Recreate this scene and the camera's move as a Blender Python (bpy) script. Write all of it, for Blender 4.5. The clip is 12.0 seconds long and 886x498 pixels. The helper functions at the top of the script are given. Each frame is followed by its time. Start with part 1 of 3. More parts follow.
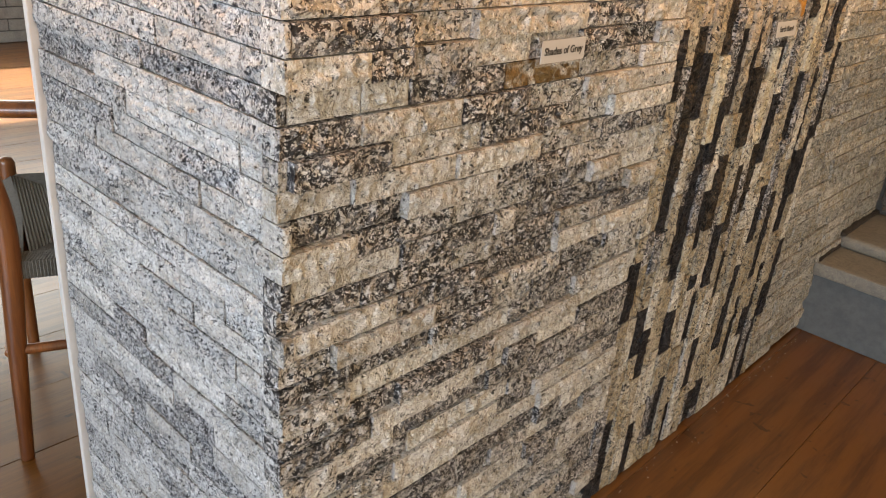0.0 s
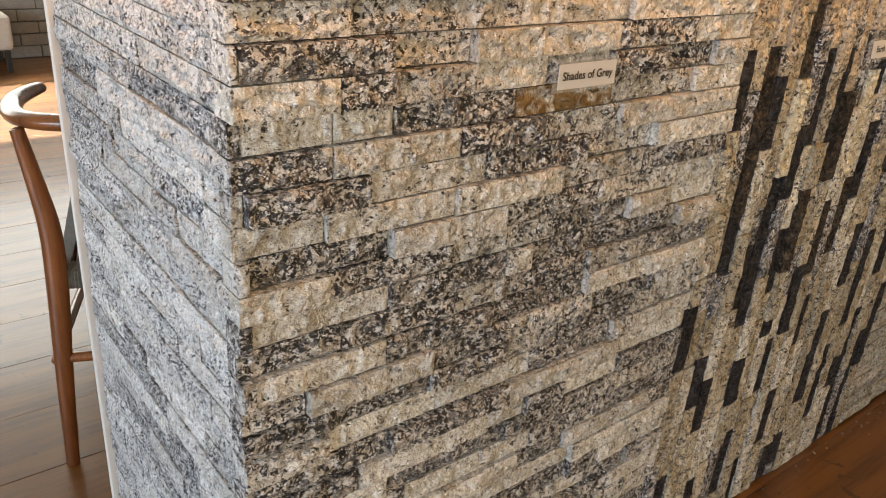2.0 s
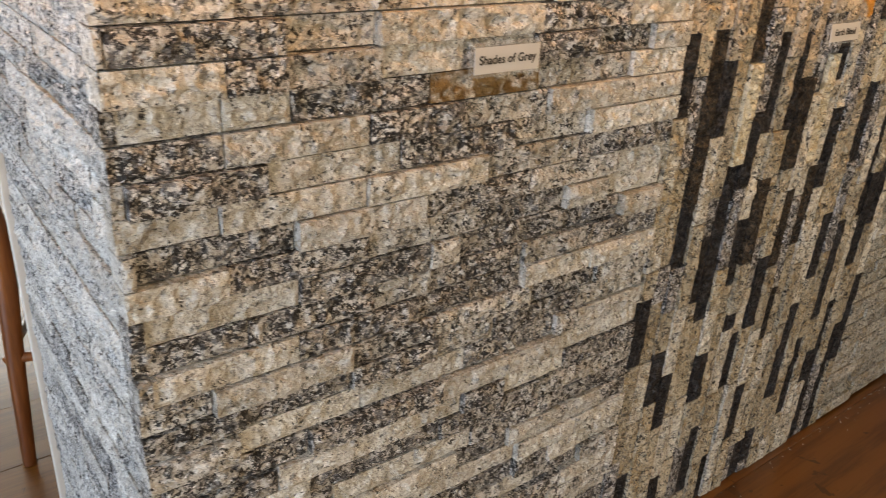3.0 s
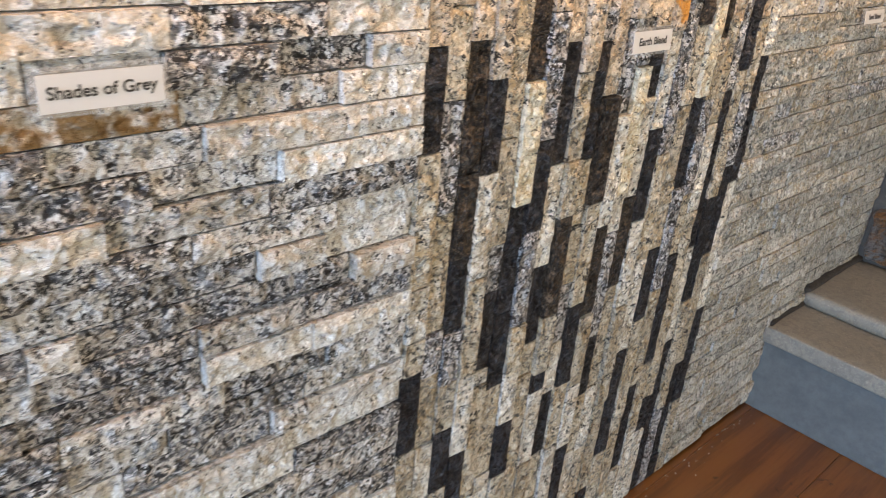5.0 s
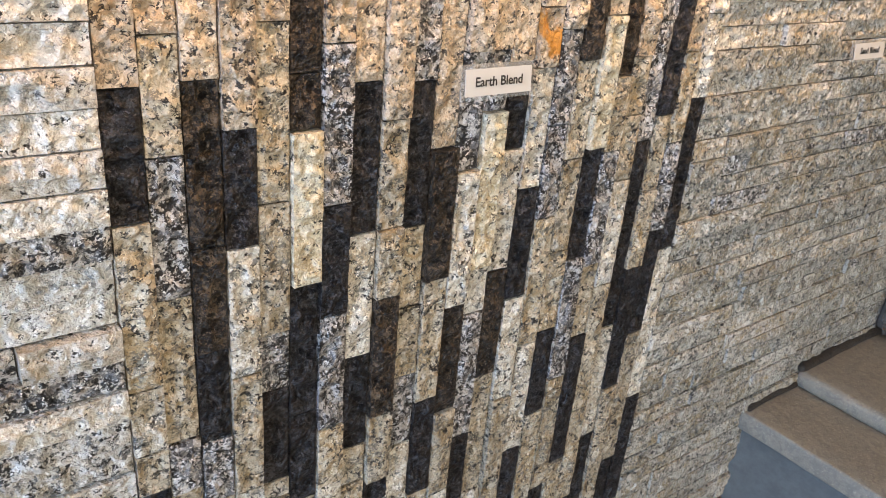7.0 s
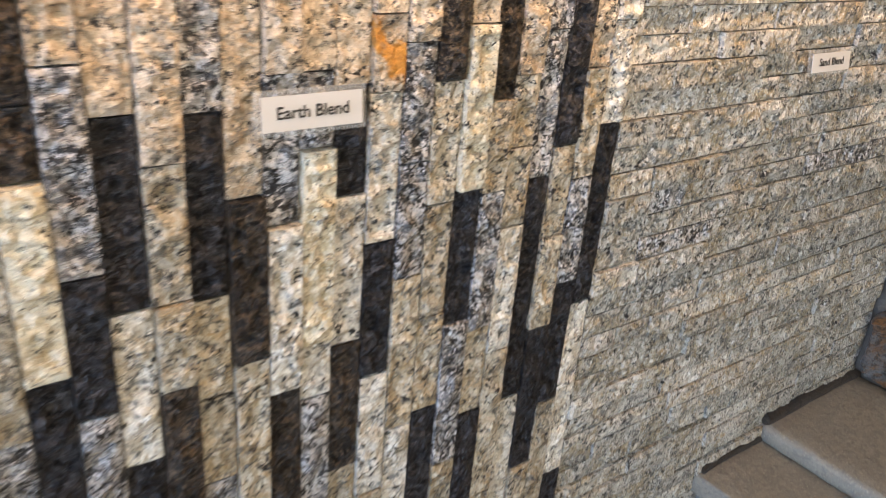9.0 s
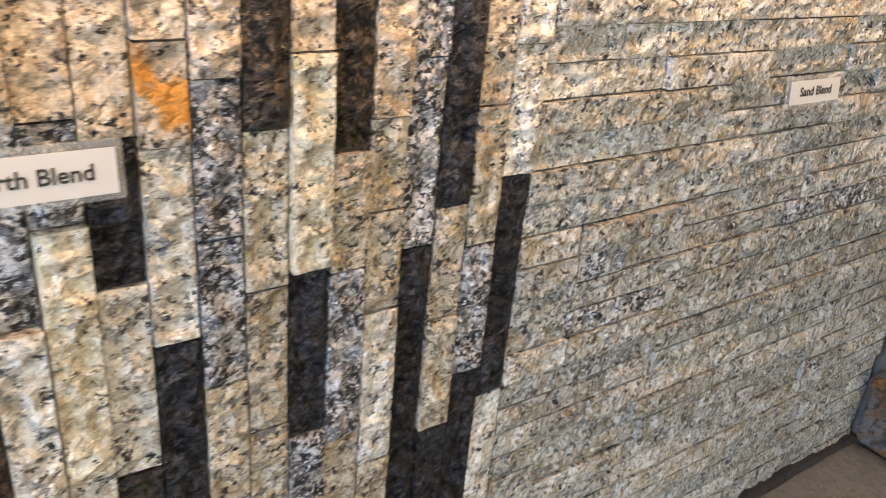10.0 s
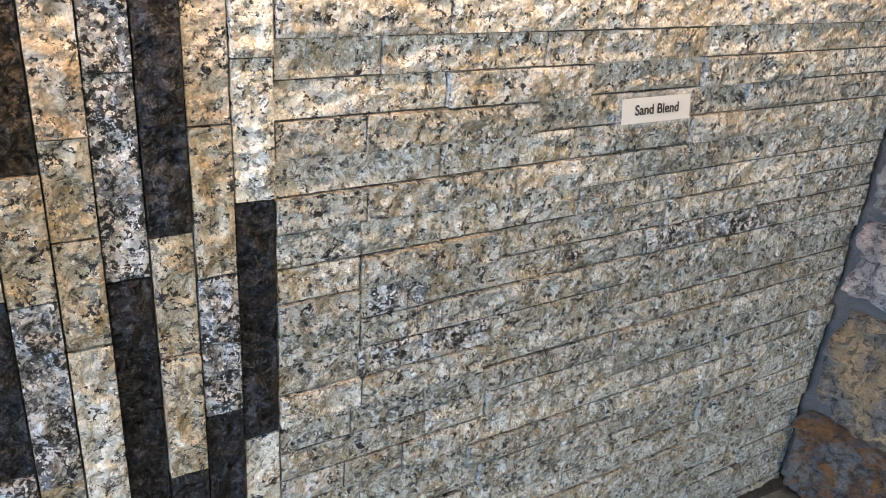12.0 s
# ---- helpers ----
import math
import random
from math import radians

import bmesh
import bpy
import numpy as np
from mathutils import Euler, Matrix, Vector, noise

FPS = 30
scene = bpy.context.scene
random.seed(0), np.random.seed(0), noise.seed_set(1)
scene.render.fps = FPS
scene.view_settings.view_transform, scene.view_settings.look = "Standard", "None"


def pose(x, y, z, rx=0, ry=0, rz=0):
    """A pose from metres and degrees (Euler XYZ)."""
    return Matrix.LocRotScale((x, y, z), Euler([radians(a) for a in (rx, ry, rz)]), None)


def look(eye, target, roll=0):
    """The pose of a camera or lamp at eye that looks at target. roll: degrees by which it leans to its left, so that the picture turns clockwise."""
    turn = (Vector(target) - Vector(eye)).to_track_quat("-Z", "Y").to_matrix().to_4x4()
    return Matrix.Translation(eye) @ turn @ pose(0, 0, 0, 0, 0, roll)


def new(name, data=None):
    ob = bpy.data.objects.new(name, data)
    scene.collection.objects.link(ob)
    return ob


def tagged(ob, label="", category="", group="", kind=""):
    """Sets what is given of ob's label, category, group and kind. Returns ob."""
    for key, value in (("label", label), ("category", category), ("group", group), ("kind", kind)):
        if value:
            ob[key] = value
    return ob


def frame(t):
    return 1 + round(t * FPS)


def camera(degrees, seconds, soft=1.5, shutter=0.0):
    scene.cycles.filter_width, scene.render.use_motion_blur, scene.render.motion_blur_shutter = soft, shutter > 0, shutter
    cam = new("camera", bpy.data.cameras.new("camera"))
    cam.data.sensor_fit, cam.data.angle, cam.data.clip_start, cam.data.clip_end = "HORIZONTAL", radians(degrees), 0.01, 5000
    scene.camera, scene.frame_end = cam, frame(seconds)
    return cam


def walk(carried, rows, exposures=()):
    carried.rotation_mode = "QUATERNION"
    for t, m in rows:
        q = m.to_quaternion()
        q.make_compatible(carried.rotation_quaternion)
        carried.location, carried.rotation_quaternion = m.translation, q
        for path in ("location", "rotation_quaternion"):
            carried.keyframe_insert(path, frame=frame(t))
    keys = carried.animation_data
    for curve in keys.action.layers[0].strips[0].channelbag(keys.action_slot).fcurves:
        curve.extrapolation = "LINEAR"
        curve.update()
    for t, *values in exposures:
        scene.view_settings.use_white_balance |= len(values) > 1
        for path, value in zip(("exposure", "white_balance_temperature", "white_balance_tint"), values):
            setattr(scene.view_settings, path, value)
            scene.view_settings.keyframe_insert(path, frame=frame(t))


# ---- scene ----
cam = camera(58.7, 12.0, soft=0.5, shutter=0.4)
METRES, EYE, TILT, LEAN, TURN = 2.0, 1.222, 0.0, 0.0, 41.3
ROWS = [
    (0.0, 0.0, 0.0, 0.0, 2.38, -24.92, -5.13),
    (0.5, 0.0055, 0.0089, -0.0017, 3.94, -25.01, -4.88),
    (1.0, 0.018, 0.0254, 0.0, 6.28, -25.01, -4.57),
    (1.5, 0.0402, 0.0461, 0.0045, 8.88, -24.93, -4.29),
    (2.0, 0.0661, 0.0579, 0.0041, 11.03, -24.97, -3.99),
    (2.5, 0.0886, 0.0699, 0.0012, 12.03, -25.06, -3.55),
    (3.0, 0.117, 0.0833, -0.0026, 11.44, -25.2, -3.26),
    (3.5, 0.153, 0.1036, -0.0031, 9.26, -25.19, -3.38),
    (5.5, 0.2641, 0.3032, -0.0062, 5.7, -25.71, -5.02),
    (6.0, 0.3104, 0.356, -0.0032, 8.6, -25.55, -5.01),
    (6.5, 0.3586, 0.3858, -0.0034, 11.28, -25.29, -5.04),
    (8.5, 0.4257, 0.4327, -0.0054, 13.27, -24.86, -4.42),
    (9.0, 0.4472, 0.5225, -0.0094, 12.71, -24.98, -4.5),
    (9.5, 0.4673, 0.6045, -0.012, 12.89, -25.2, -4.66),
    (10.0, 0.493, 0.6477, -0.0106, 13.91, -25.21, -4.83),
    (10.5, 0.5404, 0.6886, -0.0047, 15.79, -24.92, -4.62),
    (11.0, 0.5796, 0.7072, -0.0016, 16.76, -24.56, -4.56),
    (11.5, 0.6029, 0.716, -0.0031, 17.25, -24.43, -4.38),
    (12.0, 0.6125, 0.7167, -0.0071, 17.27, -24.44, -4.04),
]
EXPOSURES = [
    (0.0, 1.34, 9100, 13), (2.0, 1.30, 9000, 12), (3.0, 1.29, 8700, 11), (3.5, 1.44, 8000, 10), (5.5, 2.00, 6400, 7), (8.5, 2.05, 6300, 7),
    (10.5, 2.05, 6100, 6), (12.0, 2.05, 5600, 3),
]
walk(cam, [(t, pose(0, 0, EYE, TILT, LEAN, TURN) @ pose(METRES * x, METRES * y, METRES * z, 90 + pitch, roll, yaw)) for t, x, y, z, yaw, pitch, roll in ROWS], EXPOSURES)

# world, sun, window light and an added fill lamp
world = bpy.data.worlds.new("world")
scene.world = world
world.use_nodes = True
wt = world.node_tree
sky = wt.nodes.new("ShaderNodeTexSky")
sky.sky_type, sky.sun_disc = "NISHITA", False
sky.sun_elevation, sky.sun_rotation = radians(50), radians(-90)
wt.links.new(sky.outputs[0], wt.nodes["Background"].inputs[0])
wt.nodes["Background"].inputs[1].default_value = 0.1

sun = new("sun", bpy.data.lights.new("sun", "SUN"))
sun.data.energy, sun.data.angle, sun.data.color = 5.0, radians(0.5), (1, 0.95, 0.86)
sun.matrix_world = look((-8, 1.0, 4.4), (-4.35, 1.0, 0))


def area(name, eye, target, w, h, power, colour):
    d = bpy.data.lights.new(name, "AREA")
    d.shape, d.size, d.size_y, d.energy, d.color = "RECTANGLE", w, h, power, colour
    ob = new(name, d)
    ob.matrix_world = look(eye, target)
    return ob


DAY = (0.70, 0.85, 1.0)
WARM = (1.0, 0.57, 0.29)
area("window_light_south", (0.6, -3.93, 1.55), (0.6, 0, 1.55), 4.4, 1.7, 138, (0.46, 0.66, 1.0))
# warm fill added on the east side to brighten the stone fronts
area("fill_light_east", (3.93, 0.2, 1.55), (0, 0.2, 1.55), 4.0, 1.7, 39, (1.0, 0.79, 0.51))
area("window_light_west", (-5.68, 0.3, 1.65), (0, 0.3, 1.65), 4.2, 1.4, 40, DAY)
# warm light strips that graze the stone from above
area("strip_light", (-0.555, 0.845, 1.25), (-0.555, 0.845, 0), 0.91, 0.02, 0.38, (1.0, 0.51, 0.23)).rotation_euler.z = radians(90)
area("strip_light", (-0.540, 2.165, 1.31), (-0.540, 2.165, 0), 1.73, 0.02, 1.6, (1.0, 0.59, 0.32)).rotation_euler.z = radians(90)
area("strip_light_side", (-0.9, 0.375, 1.222), (-0.9, 0.375, 0), 0.62, 0.02, 0.30, WARM)


# materials
def material(name):
    m = bpy.data.materials.new(name)
    m.use_nodes = True
    return m, m.node_tree, m.node_tree.nodes["Principled BSDF"]


def node(nt, kind, **sockets):
    n = nt.nodes.new(kind)
    for key, value in sockets.items():
        s = n.inputs[key.replace("_", " ")] if not key.startswith("i") or not key[1:].isdigit() else n.inputs[int(key[1:])]
        if isinstance(value, bpy.types.NodeSocket):
            nt.links.new(value, s)
        else:
            s.default_value = value
    return n


def calc(nt, op, a, b=0.0, c=0.0, clamp=False):
    n = node(nt, "ShaderNodeMath", i0=a, i1=b, i2=c)
    n.operation, n.use_clamp = op, clamp
    return n.outputs[0]


def blend(nt, fac, a, b, mode="MIX"):
    n = nt.nodes.new("ShaderNodeMix")
    n.data_type, n.blend_type = "RGBA", mode
    for s, value in ((n.inputs[0], fac), (n.inputs[6], a), (n.inputs[7], b)):
        if isinstance(value, bpy.types.NodeSocket):
            nt.links.new(value, s)
        elif isinstance(value, tuple):
            s.default_value = (*value, 1)
        else:
            s.default_value = value
    return n.outputs[2]


def grain(nt, vec, scale, detail=3.0, rough=0.55, distortion=0.0):
    return node(nt, "ShaderNodeTexNoise", Vector=vec, Scale=scale, Detail=detail, Roughness=rough, Distortion=distortion).outputs[0]


def step(nt, value, lo, hi):
    n = node(nt, "ShaderNodeMapRange", Value=value, i1=lo, i2=hi)
    n.interpolation_type = "SMOOTHSTEP"
    return n.outputs[0]


def own_space(nt):
    """Object coordinates, shifted for every piece."""
    tc = nt.nodes.new("ShaderNodeTexCoord")
    info = nt.nodes.new("ShaderNodeObjectInfo")
    shift = calc(nt, "MULTIPLY", info.outputs["Random"], 61.0)
    v = node(nt, "ShaderNodeVectorMath", i0=tc.outputs["Object"], i1=shift)
    return v.outputs[0], info.outputs["Random"]


def relief(nt, bsdf, height, distance, strength=1.0):
    b = node(nt, "ShaderNodeBump", Height=height, Distance=distance, Strength=strength)
    nt.links.new(b.outputs[0], bsdf.inputs["Normal"])


def granite(name, pale, warm, mid, dark, mids, darks, rough=0.55, stain=None, depth=0.009, fine=1.0):
    """Split granite: crystals of pale and warm feldspar, mid-grey quartz and dark mica. mids, darks: below which share of the
    crystals those two come."""
    m, nt, bsdf = material(name)
    vec, rnd = own_space(nt)
    cloud = grain(nt, vec, 20, 4, 0.65, 0.6)
    drift = node(nt, "ShaderNodeTexNoise", Vector=vec, Scale=95.0, Detail=4.0, Roughness=0.7).outputs[1]
    shift = node(nt, "ShaderNodeVectorMath", i0=drift, i1=(0.5, 0.5, 0.5))
    shift.operation = "SUBTRACT"
    bent = node(nt, "ShaderNodeVectorMath", i0=shift.outputs[0], i1=(0.016, 0.016, 0.016), i2=vec)
    bent.operation = "MULTIPLY_ADD"
    cells = node(nt, "ShaderNodeTexVoronoi", Vector=bent.outputs[0], Scale=200.0 * fine)
    rgb = node(nt, "ShaderNodeSeparateColor", i0=cells.outputs["Color"])
    small = node(nt, "ShaderNodeTexVoronoi", Vector=bent.outputs[0], Scale=500.0 * fine)
    rgb2 = node(nt, "ShaderNodeSeparateColor", i0=small.outputs["Color"])
    patch = calc(nt, "MULTIPLY_ADD", grain(nt, vec, 58 * fine, 5, 0.72, 0.5), 2.6, -0.8)
    k = calc(nt, "MULTIPLY_ADD", rgb.outputs[0], 0.30, calc(nt, "MULTIPLY_ADD", rgb2.outputs[0], 0.18, calc(nt, "MULTIPLY", patch, 0.52)))
    c = blend(nt, step(nt, calc(nt, "MULTIPLY_ADD", rgb.outputs[1], 0.16, calc(nt, "SUBTRACT", cloud, 0.08)), 0.45, 0.64), pale, warm)
    c = blend(nt, calc(nt, "MULTIPLY", step(nt, k, mids + 0.025, mids - 0.015), 0.9), c, mid)
    patch2 = calc(nt, "MULTIPLY_ADD", grain(nt, node(nt, "ShaderNodeVectorMath", i0=vec, i1=(3.1, 8.7, 5.2)).outputs[0], 48 * fine, 4, 0.65, 0.3), 2.6, -0.8)
    kd = calc(nt, "MULTIPLY_ADD", rgb.outputs[0], 0.42, calc(nt, "MULTIPLY_ADD", rgb2.outputs[0], 0.24, calc(nt, "MULTIPLY", patch2, 0.34)))
    c = blend(nt, calc(nt, "MULTIPLY", step(nt, kd, darks + 0.022, darks + 0.002), 0.98), c, dark)
    c = blend(nt, step(nt, rgb2.outputs[1], 0.90, 0.93), c, tuple(min(1, v * 1.25) for v in pale))
    if stain:
        c = blend(nt, step(nt, grain(nt, vec, 26, 4, 0.6), 0.50 if stain[0] > 0.4 else 0.43, 0.60 if stain[0] > 0.4 else 0.55), c, stain)
    own = calc(nt, "MULTIPLY_ADD", rgb.outputs[2], 0.30, 0.62)
    tone = calc(nt, "MULTIPLY", calc(nt, "MULTIPLY_ADD", rnd, 0.30, 0.85), calc(nt, "MULTIPLY_ADD", rgb2.outputs[2], 0.26, own))
    c = blend(nt, 1.0, c, node(nt, "ShaderNodeCombineColor", i0=tone, i1=tone, i2=tone).outputs[0], "MULTIPLY")
    nt.links.new(c, bsdf.inputs["Base Color"])
    nt.links.new(calc(nt, "MULTIPLY_ADD", rgb.outputs[0], 0.4, rough - 0.2), bsdf.inputs["Roughness"])
    h = calc(nt, "MULTIPLY_ADD", grain(nt, vec, 150, 4, 0.6), 0.7, calc(nt, "MULTIPLY_ADD", grain(nt, vec, 46, 3, 0.55, 0.4), 1.6, calc(nt, "MULTIPLY", rgb.outputs[1], 0.08)))
    bsdf.inputs["Specular IOR Level"].default_value = 0.35
    relief(nt, bsdf, h, depth, 1.0)
    return m


STONE = {
    "gL": granite("granite_pale_grey", (0.620, 0.615, 0.590), (0.460, 0.425, 0.360), (0.230, 0.235, 0.240), (0.016, 0.016, 0.018), 0.340, 0.235),
    "gM": granite("granite_mid_grey", (0.570, 0.565, 0.550), (0.400, 0.372, 0.316), (0.160, 0.166, 0.174), (0.016, 0.016, 0.018), 0.430, 0.340),
    "gD": granite("granite_dark_grey", (0.540, 0.535, 0.525), (0.340, 0.312, 0.275), (0.110, 0.113, 0.126), (0.016, 0.016, 0.018), 0.530, 0.450),
    "gR": granite("granite_rust_stained", (0.580, 0.568, 0.534), (0.417, 0.357, 0.273), (0.181, 0.189, 0.197), (0.016, 0.016, 0.018), 0.375, 0.290, stain=(0.20, 0.12, 0.045)),
    "wL": granite("granite_white_grey", (0.640, 0.640, 0.630), (0.500, 0.480, 0.440), (0.260, 0.270, 0.285), (0.016, 0.017, 0.021), 0.380, 0.290, fine=1.5),
    "wM": granite("granite_blue_grey", (0.600, 0.605, 0.605), (0.450, 0.435, 0.405), (0.190, 0.205, 0.225), (0.016, 0.017, 0.021), 0.440, 0.365, fine=1.5),
    "wD": granite("granite_slate_speckled", (0.570, 0.575, 0.580), (0.400, 0.390, 0.365), (0.140, 0.150, 0.170), (0.016, 0.017, 0.021), 0.500, 0.420, fine=1.5),
    "sL": granite("granite_pale_sand", (0.563, 0.545, 0.501), (0.407, 0.338, 0.229), (0.189, 0.189, 0.178), (0.016, 0.016, 0.018), 0.400, 0.285),
    "sM": granite("granite_sand", (0.484, 0.476, 0.438), (0.330, 0.282, 0.194), (0.151, 0.155, 0.148), (0.016, 0.016, 0.018), 0.440, 0.305),
    "sD": granite("granite_sand_speckled", (0.563, 0.568, 0.577), (0.369, 0.329, 0.255), (0.136, 0.144, 0.151), (0.016, 0.016, 0.018), 0.495, 0.405),
    "eO": granite("granite_gold", (0.500, 0.435, 0.350), (0.400, 0.310, 0.215), (0.174, 0.159, 0.136), (0.016, 0.016, 0.018), 0.410, 0.290),
    "eT": granite("granite_tan", (0.480, 0.432, 0.345), (0.359, 0.282, 0.176), (0.159, 0.151, 0.132), (0.016, 0.016, 0.018), 0.430, 0.310),
    "eL": granite("granite_white", (0.626, 0.603, 0.545), (0.456, 0.404, 0.317), (0.205, 0.212, 0.212), (0.016, 0.016, 0.018), 0.395, 0.290),
    "eP": granite("granite_cream", (0.603, 0.557, 0.441), (0.456, 0.385, 0.255), (0.235, 0.219, 0.181), (0.016, 0.016, 0.018), 0.345, 0.260),
    "eS": granite("granite_blue_speckled", (0.499, 0.499, 0.510), (0.320, 0.301, 0.273), (0.114, 0.121, 0.140), (0.016, 0.016, 0.018), 0.535, 0.430),
    "eK": granite("granite_black", (0.070, 0.068, 0.074), (0.028, 0.027, 0.030), (0.016, 0.016, 0.019), (0.006, 0.006, 0.008), 0.600, 0.470, 0.5, depth=0.020),
    "eB": granite("granite_dark_brown", (0.120, 0.090, 0.062), (0.046, 0.035, 0.027), (0.020, 0.018, 0.017), (0.008, 0.007, 0.007), 0.580, 0.450, 0.5, depth=0.020),
    "eR": granite("granite_orange_rust", (0.500, 0.435, 0.350), (0.400, 0.310, 0.215), (0.174, 0.159, 0.136), (0.016, 0.016, 0.018), 0.415, 0.310, stain=(0.50, 0.24, 0.05)),
}


def plain(name, colour, rough=0.6, spread=0.12, scale=30, bump=0.0006, metal=0.0):
    m, nt, bsdf = material(name)
    vec, rnd = own_space(nt)
    g = calc(nt, "MULTIPLY_ADD", grain(nt, vec, scale, 5, 0.6), 0.6, calc(nt, "MULTIPLY", grain(nt, vec, scale * 7, 3), 0.4))
    f = step(nt, g, 0.3, 0.7)
    c = blend(nt, f, tuple(v * (1 - spread) for v in colour), tuple(min(1, v * (1 + spread)) for v in colour))
    nt.links.new(c, bsdf.inputs["Base Color"])
    bsdf.inputs["Roughness"].default_value, bsdf.inputs["Metallic"].default_value = rough, metal
    if bump:
        relief(nt, bsdf, g, bump * 3, 0.8)
    return m


def timber(name, light, dark, along, rough, coat=0.0, knots=True):
    """Varnished wood with its grain along an axis: 0, 1 or 2."""
    m, nt, bsdf = material(name)
    vec, rnd = own_space(nt)
    stretch = [9.0, 9.0, 9.0]
    stretch[along] = 0.7
    v = node(nt, "ShaderNodeVectorMath", i0=vec, i1=tuple(stretch))
    v.operation = "MULTIPLY"
    broad = grain(nt, v.outputs[0], 1.1, 5, 0.6, 1.2)
    fibre = grain(nt, v.outputs[0], 9.0, 5, 0.7, 0.3)
    rings = node(nt, "ShaderNodeTexWave", Vector=v.outputs[0], Scale=0.35, Distortion=9.0, Detail=4.0, Detail_Scale=0.5).outputs[1]
    f = calc(nt, "MULTIPLY_ADD", broad, 0.45, calc(nt, "MULTIPLY_ADD", fibre, 0.45, calc(nt, "MULTIPLY", rings, 0.10)))
    c = blend(nt, step(nt, f, 0.42, 0.62), light, dark)
    if knots:
        c = blend(nt, calc(nt, "MULTIPLY", step(nt, grain(nt, vec, 16, 3, 0.6, 0.8), 0.64, 0.70), 0.75), c, tuple(d * 0.4 for d in dark))
    tone = calc(nt, "MULTIPLY_ADD", rnd, 0.3, 0.85)
    c = blend(nt, 1.0, c, node(nt, "ShaderNodeCombineColor", i0=tone, i1=tone, i2=tone).outputs[0], "MULTIPLY")
    nt.links.new(c, bsdf.inputs["Base Color"])
    nt.links.new(calc(nt, "MULTIPLY_ADD", fibre, 0.2, rough - 0.1), bsdf.inputs["Roughness"])
    bsdf.inputs["Coat Weight"].default_value, bsdf.inputs["Coat Roughness"].default_value = coat, 0.16
    relief(nt, bsdf, f, 0.0012, 0.5)
    return m


def rubble_stone(name, a, b, c3, rough=0.75, depth=0.025):
    m, nt, bsdf = material(name)
    vec, rnd = own_space(nt)
    big = grain(nt, vec, 13, 8, 0.7, 1.0)
    mid = grain(nt, vec, 60, 7, 0.7, 0.6)
    c = blend(nt, step(nt, big, 0.42, 0.58), a, b)
    # c3: dark stone tone that also puts shade of pits into the colour
    c = blend(nt, calc(nt, "MULTIPLY", step(nt, mid, 0.49, 0.58), 0.8), c, c3)
    fine = grain(nt, vec, 210, 5, 0.75, 0.3)
    c = blend(nt, calc(nt, "MULTIPLY", step(nt, fine, 0.54, 0.62), 0.55), c, c3)
    c = blend(nt, calc(nt, "MULTIPLY", step(nt, fine, 0.43, 0.36), 0.6), c, tuple(min(1.0, v * 1.6) for v in a))
    nt.links.new(c, bsdf.inputs["Base Color"])
    bsdf.inputs["Roughness"].default_value = rough
    relief(nt, bsdf, calc(nt, "MULTIPLY_ADD", mid, 0.9, grain(nt, vec, 90, 6, 0.75)), depth, 1.0)
    return m


RUBBLE = [
    rubble_stone("fieldstone_rust_blue", (0.268, 0.133, 0.049), (0.218, 0.224, 0.229), (0.054, 0.043, 0.038), 0.45),
    rubble_stone("fieldstone_gold_grey", (0.511, 0.377, 0.219), (0.260, 0.238, 0.227), (0.081, 0.065, 0.049)),
    rubble_stone("fieldstone_pink", (0.669, 0.559, 0.498), (0.497, 0.433, 0.389), (0.119, 0.097, 0.092)),
    rubble_stone("fieldstone_grey", (0.462, 0.438, 0.414), (0.303, 0.292, 0.292), (0.092, 0.081, 0.076)),
]
MORTAR = plain("mortar", (0.085, 0.078, 0.070), 0.9, 0.2, 40, 0.002)
BACKING = plain("backing_board", (0.10, 0.095, 0.09), 0.95, 0.2, 40, 0.001)
PLASTER = plain("plaster", (0.42, 0.39, 0.35), 0.9, 0.05, 12, 0.0006)
WHITE_TRIM = plain("white_trim", (0.58, 0.57, 0.55), 0.4, 0.03, 20, 0.0002)
SLATE = rubble_stone("bluestone", (0.215, 0.200, 0.165), (0.185, 0.174, 0.148), (0.145, 0.138, 0.122), 0.6, 0.0022)
RISER = plain("painted_cement", (0.088, 0.097, 0.100), 0.6, 0.2, 9, 0.0012)
FLOOR_WOOD = timber("floor_wood", (0.175, 0.064, 0.0105), (0.098, 0.034, 0.007), 1, 0.36, 0.45)
CHAIR_WOOD = timber("chair_wood", (0.23, 0.075, 0.022), (0.10, 0.03, 0.010), 2, 0.3, 0.4, False)
WHITEWASH = plain("whitewashed_brick", (0.34, 0.31, 0.275), 0.85, 0.18, 14, 0.002)
JOINT = plain("brick_joint", (0.16, 0.145, 0.13), 0.9, 0.2, 30, 0.002)
CARD = plain("paper_card", (0.48, 0.48, 0.475), 0.55, 0.02, 60, 0)
INK = plain("black_ink", (0.012, 0.012, 0.012), 0.6, 0.05, 60, 0)
CLOTH = plain("off_white_cloth", (0.66, 0.62, 0.55), 0.9, 0.06, 60, 0.001)
DARK_METAL = plain("dark_metal", (0.03, 0.03, 0.03), 0.4, 0.1, 30, 0.0002)
CORD = plain("paper_cord", (0.115, 0.105, 0.09), 0.85, 0.25, 120, 0.001)
ACRYLIC, _nt, _b = material("clear_acrylic")
_b.inputs["Base Color"].default_value = (0.75, 0.75, 0.73, 1)
_b.inputs["Roughness"].default_value, _b.inputs["Alpha"].default_value = 0.12, 0.13
GLASS, _nt, _b = material("window_glass")
